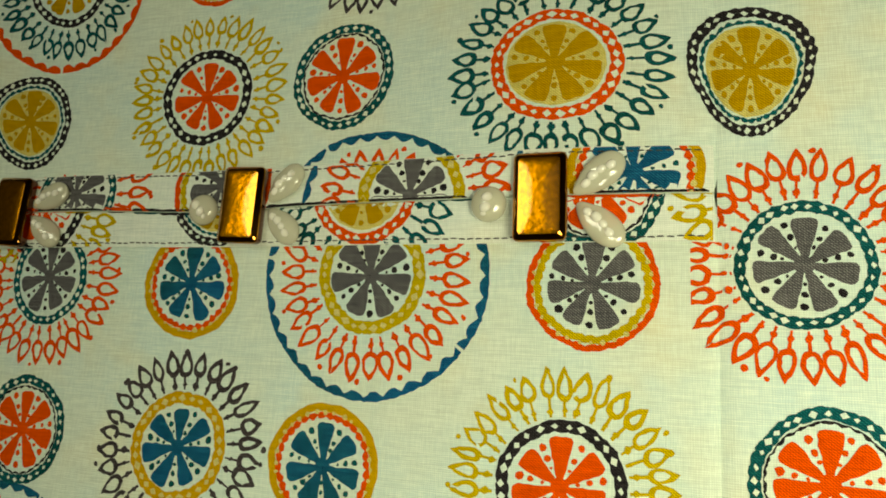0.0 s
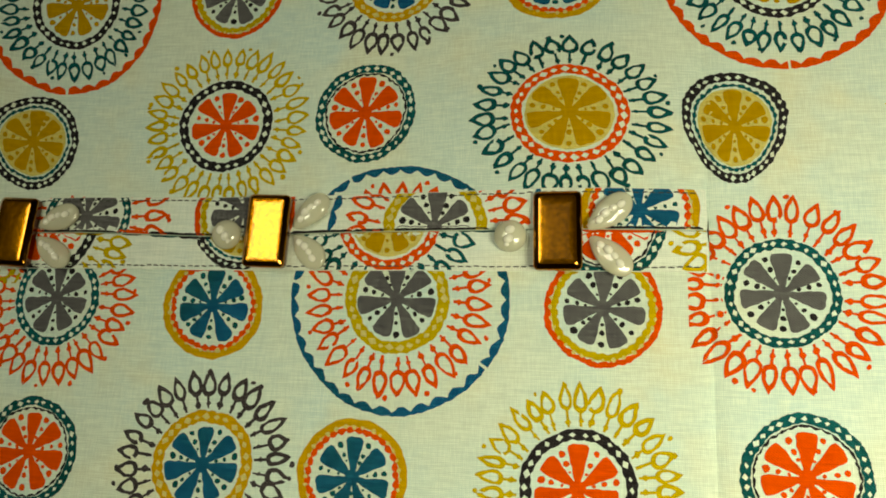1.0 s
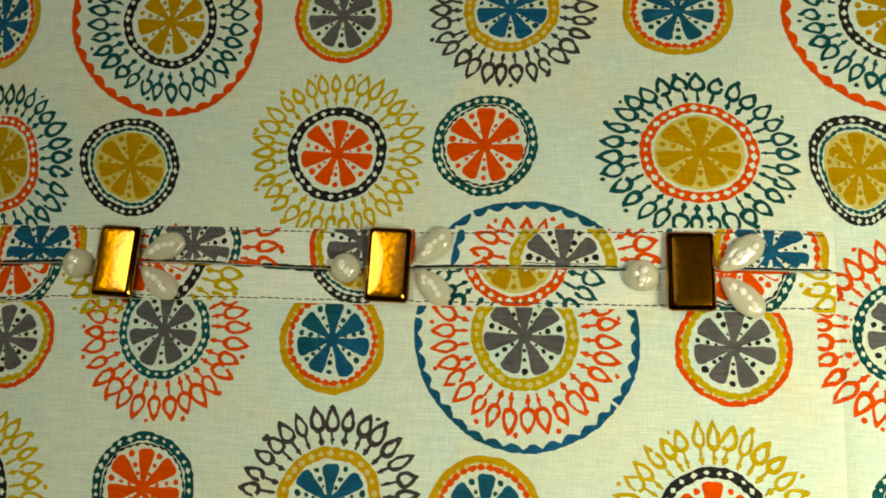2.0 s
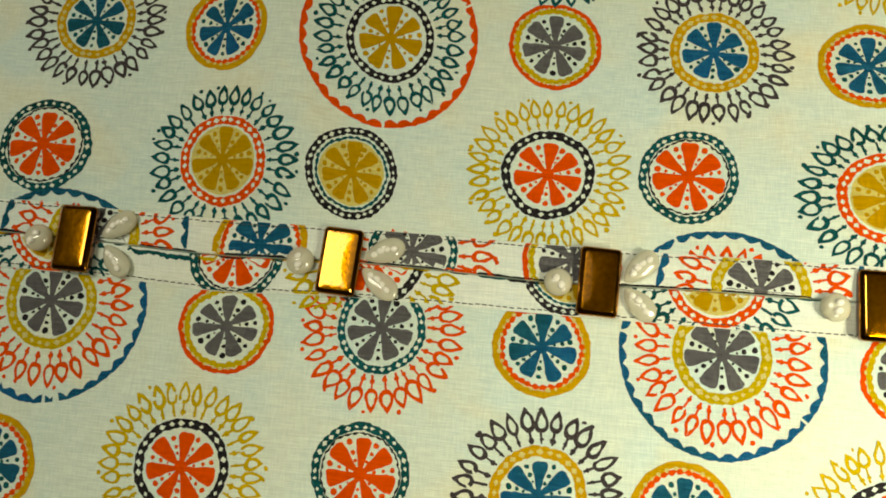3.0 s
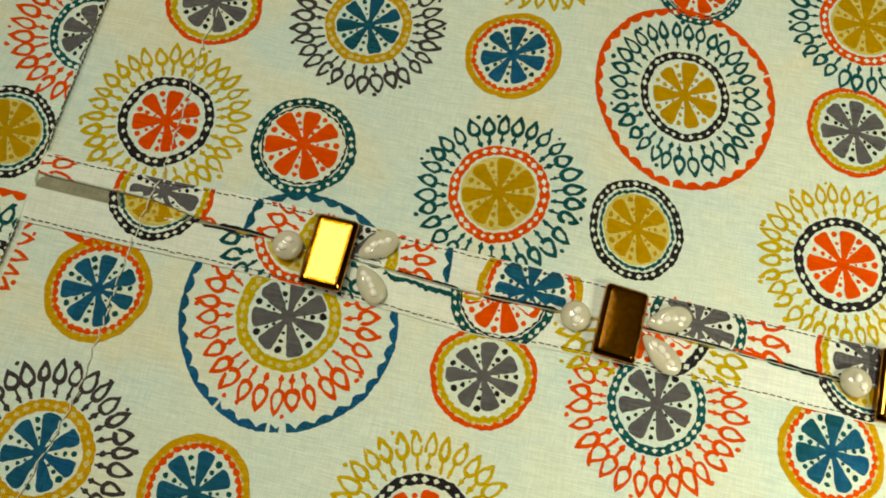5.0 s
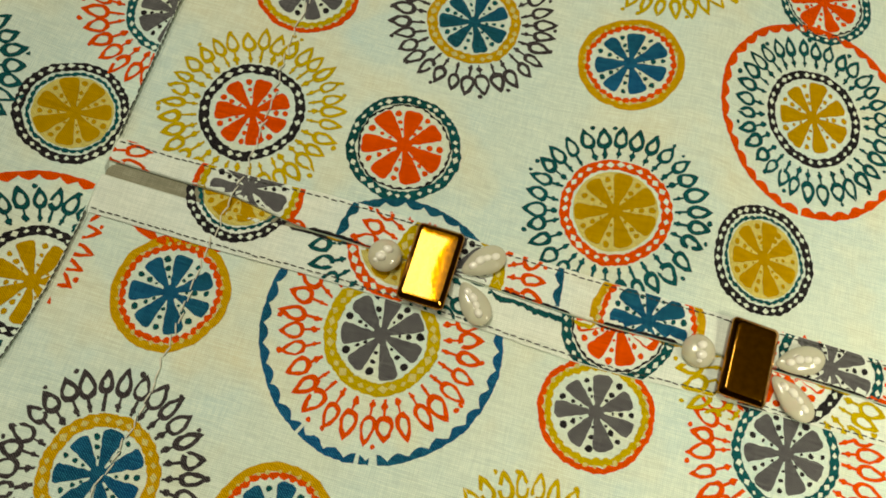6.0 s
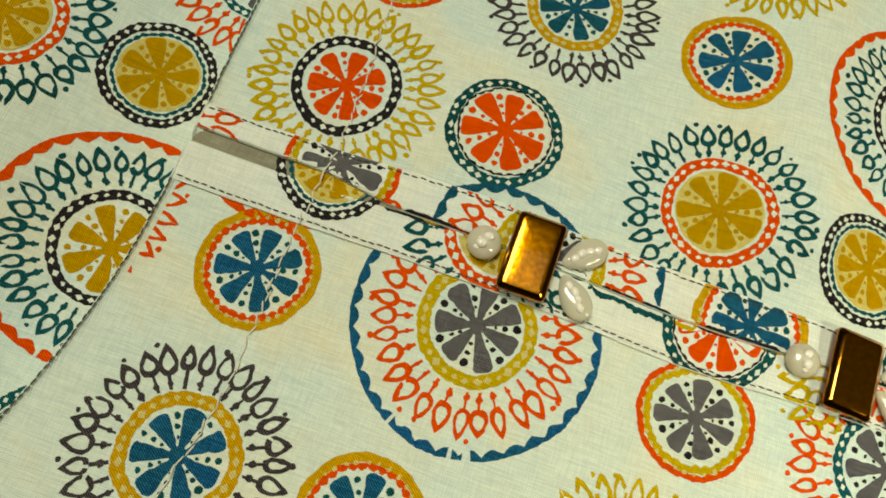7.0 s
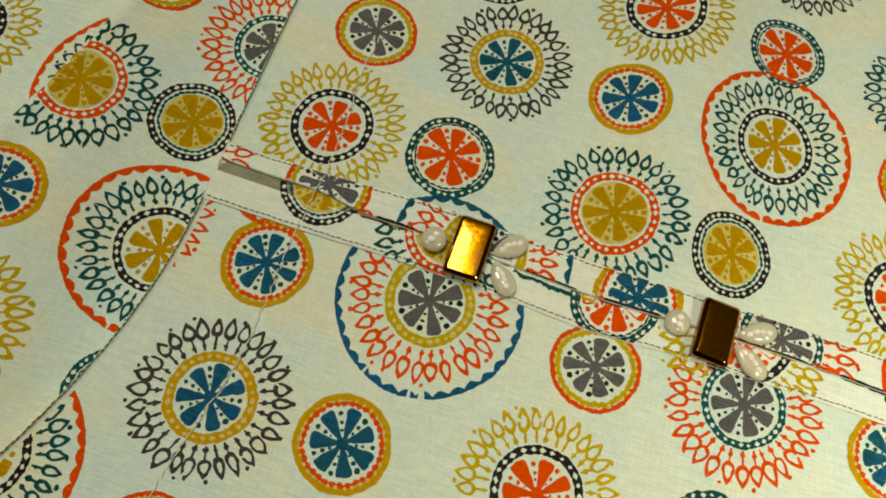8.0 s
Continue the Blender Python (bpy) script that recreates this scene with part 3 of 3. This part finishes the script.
for ink, x0, x1, wide in [
    ("dark", -72, -62, 0.6), ("golden", -66, -63.5, 0.45), ("teal", -39.5, -26.8, 1.5), ("yellow", -27.2, -22.8, 1.2), ("dark", -22.8, -17.5, 0.45), ("golden", -13, -9.5, 0.5),
    ("yellow", 11.5, 17.0, 0.5), ("dark", 20.5, 24.0, 0.3), ("teal", 25.8, 31.0, 0.45), ("dark", 31.0, 38.5, 0.6), ("teal", 82.0, 86.0, 0.35), ("orange", 99.0, 111.0, 0.55),
]:
    fold_print_and_shade(ink, x0, x1, wide, lower_h, -1)
# the long dark runs paint the crease's shadow line along the upper fold
for ink, x0, x1, wide in [("orange", -73, -69.5, 0.8), ("dark", -69, -60.5, 0.5), ("orange", 19.5, 25.0, 0.6), ("dark", 51.0, 62.0, 0.42), ("dark", 62.0, 84.5, 0.36), ("dark", 4.0, 19.5, 0.38), ("dark", 25.5, 38.0, 0.42), ("dark", -38.0, -27.0, 0.36), ("dark", -22.0, -10.0, 0.44), ("dark", 100.0, 117.0, 0.36), ("dark", -60.5, -54.0, 0.3)]:
    fold_print_and_shade(ink, x0, x1, wide, upper_h, 1)


# ---- stitches ----
def stitch_mesh(name, length, width, mat):
    bm = bmesh.new()
    rings = []
    for i in range(5):
        s = i / 4 - 0.5
        r = width * (0.5 if i in (0, 4) else 1.0)
        h = 0.12 * (1 - (2 * s) ** 2)
        rings.append([bm.verts.new((length * s * MM, r * math.cos(k) * MM, (h + r * math.sin(k)) * MM)) for k in [2 * math.pi * q / 5 for q in range(5)]])
    for a, b in zip(rings, rings[1:]):
        for q in range(5):
            bm.faces.new([a[q], b[q], b[(q + 1) % 5], a[(q + 1) % 5]])
    me = bpy.data.meshes.new(name)
    bm.to_mesh(me)
    bm.free()
    me.polygons.foreach_set("use_smooth", [True] * len(me.polygons))
    me.materials.append(mat)
    return me


TOP = stitch_mesh("stitch", 0.95, 0.105, DARK_THREAD)
PALE = stitch_mesh("stitch", 1.8, 0.13, PALE_THREAD)
rs = random.Random(5)


def stitch(me, x, y, z, angle, parent):
    ob = link(me.name.split(".")[0], me, parent)
    ob.matrix_local = Matrix.Translation((x * MM, sway(x, y) * MM, z * MM)) @ Matrix.Rotation(angle, 4, "Z")


for side_y, parent in ((5.7, tuck_up), (-5.75, tuck_low)):
    x = -101.5
    while x < SEAM_R - 1.5:
        y = side_y + rs.uniform(-0.08, 0.08)
        h = upper_h if y > 0 else lower_h
        stitch(TOP, x, y, h(x, y) + 0.06, rs.uniform(-0.07, 0.07), parent)
        x += 1.25 + rs.uniform(-0.12, 0.12)
y = 40.0
while y > -64:
    x = -82.2 - 0.0016 * max(0.0, -y) ** 2 + rs.uniform(-0.25, 0.25) + 0.6 * math.sin(y / 7.0)
    on = tuck_up if 0.2 < y < STRIP else tuck_low if -STRIP < y <= 0.2 else upper if y > 0 else lower
    h = upper_h if 0.2 < y < STRIP else lower_h if -STRIP < y <= 0.2 else base_h
    stitch(PALE, x, y, h(x, y) + 0.12, math.pi / 2 + rs.uniform(-0.45, 0.45), on)
    y -= 1.75
# overcast stitches that hold the panel's cut edge
EDGING = stitch_mesh("edge_stitch", 1.0, 0.11, DARK_THREAD)
y = 62.0
while y > -72:
    if abs(y) > STRIP:
        x = seam_x(y) + 0.12 + rs.uniform(-0.05, 0.05)
        stitch(EDGING, x, y, panel_h(x, y) + 0.03, math.atan2(1.0, seam_x(y + 0.5) - seam_x(y - 0.5)) + rs.uniform(-0.15, 0.15), upper if y > 0 else lower)
    y -= 1.08 + rs.uniform(-0.1, 0.1)


# ---- beads sewn on the tucks ----
def part(name, bm, mat, parent, label="", smooth=True):
    me = bpy.data.meshes.new(name)
    bm.to_mesh(me)
    bm.free()
    for m in mat if isinstance(mat, (list, tuple)) else [mat]:
        me.materials.append(m)
    me.polygons.foreach_set("use_smooth", [smooth] * len(me.polygons))
    return link(name, me, parent, label)


def block_bead(x, y, z, turn, tilt):
    """A flat-topped rectangular bead with a bevelled gold rim and mirror-like amber face."""
    bead = tagged(new("rectangular_bead"), "glossy amber brown rectangular glass bead with gold edges", "bead", "rectangular beads along the tucks")
    bead.matrix_local = Matrix.Translation((x * MM, y * MM, z * MM)) @ Euler((radians(tilt[0]), radians(tilt[1]), radians(turn))).to_matrix().to_4x4()

    def outline(hx, hy, r, z):
        pts = []
        for cx, cy, a0 in ((hx - r, hy - r, 0), (-hx + r, hy - r, 90), (-hx + r, -hy + r, 180), (hx - r, -hy + r, 270)):
            for k in range(5):
                a = radians(a0 + 22.5 * k)
                pts.append((cx + r * math.cos(a), cy + r * math.sin(a), z))
        return pts

    def loft(levels, cap):
        bm = bmesh.new()
        rings = [[bm.verts.new([c * MM for c in p]) for p in outline(*lv)] for lv in levels]
        for a, b in zip(rings, rings[1:]):
            for q in range(len(a)):
                bm.faces.new([a[q], a[(q + 1) % len(a)], b[(q + 1) % len(a)], b[q]])
        if cap:
            bm.faces.new(rings[-1])
        return bm

    part("bead_body", loft([(3.25, 5.7, 0.7, 0.0), (3.6, 6.1, 0.8, 0.4), (3.7, 6.2, 0.85, 0.9), (3.7, 6.2, 0.85, 1.75)], False), AMBER, bead)
    part("bevelled_rim", loft([(3.7, 6.2, 0.85, 1.75), (3.64, 6.14, 0.84, 1.93), (3.5, 6.0, 0.8, 2.1), (2.95, 5.45, 0.6, 2.48), (2.85, 5.35, 0.55, 2.53)], False), RIM, bead, "dark amber bevel")
    part("polished_face", loft([(2.85, 5.35, 0.55, 2.53), (2.7, 5.2, 0.55, 2.555), (2.2, 4.4, 0.5, 2.59), (1.5, 3.4, 0.4, 2.62), (0.7, 1.9, 0.2, 2.635)], True), FOIL, bead, "mirror-like mottled gold face")
    return bead


def seeds(parent, path, size):
    """A row of tiny seed pearls on the crown of a bead."""
    for px, py, pz, s in path:
        bm = bmesh.new()
        bmesh.ops.create_icosphere(bm, subdivisions=2, radius=size * s * MM)
        bmesh.ops.scale(bm, vec=(1.1, 0.9, 0.75), verts=bm.verts)
        bmesh.ops.translate(bm, vec=(px * MM, py * MM, pz * MM), verts=bm.verts)
        part("seed_pearl", bm, SEED, parent)


def round_pearl(x, y, z, turn):
    pearl = tagged(new("round_pearl"), "ivory round pearl bead with tiny seed pearls on top", "bead", "round pearls beside the beads")
    pearl.matrix_local = pose(x * MM, y * MM, z * MM, 0, 0, turn)
    bm = bmesh.new()
    bmesh.ops.create_uvsphere(bm, u_segments=28, v_segments=18, radius=2.55 * MM)
    for v in bm.verts:
        v.co.z = v.co.z * 0.62 + 1.5 * MM
        v.co *= 1 + 0.012 * noise.noise(v.co * 700)
    part("pearl_body", bm, PEARL, pearl)
    seeds(pearl, [(-0.4, -0.65, 2.95, 1.0), (0.3, 0.65, 2.95, 0.95), (-0.95, -1.3, 2.6, 0.55)], 0.8)
    return pearl


def drop_pearl(x0, y0, x1, y1, z, roll):
    """A teardrop pearl lying from its narrow inner end to its full outer end."""
    pearl = tagged(new("teardrop_pearl"), "ivory teardrop pearl bead with a ridge of seed pearls", "bead", "teardrop pearls beside the beads")
    length = math.hypot(x1 - x0, y1 - y0)
    pearl.matrix_local = pose((x0 + x1) / 2 * MM, (y0 + y1) / 2 * MM, z * MM, roll, 0, math.degrees(math.atan2(y1 - y0, x1 - x0)))
    bm = bmesh.new()
    bmesh.ops.create_uvsphere(bm, u_segments=26, v_segments=20, radius=1.0)
    turn = Matrix.Rotation(math.pi / 2, 3, "Y")
    for v in bm.verts:
        p = turn @ v.co
        w = 2.15 * (1 + 0.28 * p.x - 0.10 * p.x * p.x)
        p = Vector((p.x * length * 0.53, p.y * w, p.z * w * 0.52 + 1.15 + 0.10 * math.sin(7 * p.x + 3 * p.y)))
        v.co = p * MM
        v.co *= 1 + 0.012 * noise.noise(v.co * 600)
    part("pearl_body", bm, PEARL, pearl)
    row = []
    for k in range(4):
        s = -0.5 + 0.33 * k
        w = 2.15 * (1 + 0.28 * s - 0.10 * s * s) * math.sqrt(max(0.0, 1 - s * s))
        row.append((s * length * 0.53, 0.25 * math.sin(k * 1.3), 1.15 + 0.52 * w - 0.12, 0.8 + 0.1 * math.sin(k * 2.1)))
    seeds(pearl, row, 0.88)
    return pearl


for x, y, turn, tilt in [(-49.3, 0.0, -1.0, (0.5, -3.5)), (0.4, -0.2, -3.0, (-0.5, 0.6)), (47.4, 0.0, -2.0, (0.6, 0.4)), (95.3, -0.5, 0.5, (0.3, -0.5))]:
    block_bead(x, y, base_h(x, y) + 0.45, turn, tilt)
for x, y, turn in [(-56.5, -0.4, 0), (-7.0, -0.6, 35), (40.2, -0.6, 70), (88.0, -1.2, 20)]:
    round_pearl(x, y, base_h(x, y) + 0.2, turn)
for x0, y0, x1, y1, roll in [
    (-44.5, 0.9, -39.2, 5.4, 0), (-43.9, -0.9, -39.2, -5.8, 5), (5.0, 1.0, 11.8, 3.8, 4), (4.8, -1.4, 11.0, -5.9, -5),
    (52.3, 0.6, 57.3, 5.8, -6), (52.3, -0.9, 57.2, -5.7, 3), (100.0, 0.0, 106.0, 4.8, 4), (100.3, -1.5, 105.9, -6.8, -3),
]:
    drop_pearl(x0, y0, x1, y1, base_h((x0 + x1) / 2, (y0 + y1) / 2) + 0.3, roll)


# ---- the table and the room that close the place ----
def slab(name, x0, x1, y0, y1, z0, z1, mat):
    bm = bmesh.new()
    bmesh.ops.create_cube(bm, size=1, matrix=Matrix.Translation(((x0 + x1) / 2, (y0 + y1) / 2, (z0 + z1) / 2)) @ Matrix.Diagonal((x1 - x0, y1 - y0, z1 - z0, 1)))
    me = bpy.data.meshes.new(name)
    bm.to_mesh(me)
    bm.free()
    me.materials.append(mat)
    return tagged(new(name, me), kind="structure")


slab("table_top", -0.6, 0.6, -0.4, 0.4, -0.035, -0.0035, BOARD)
slab("floor", -1.6, 1.6, -1.6, 1.6, -0.85, -0.75, BOARD)
slab("wall_north", -1.6, 1.6, 1.6, 1.7, -0.75, 1.75, WALL)
slab("wall_south", -1.6, 1.6, -1.7, -1.6, -0.75, 1.75, WALL)
slab("wall_east", 1.6, 1.7, -1.6, 1.6, -0.75, 1.75, WALL)
slab("wall_west", -1.7, -1.6, -1.6, 1.6, -0.75, 1.75, WALL)
slab("ceiling", -1.7, 1.7, -1.7, 1.7, 1.75, 1.85, WALL)
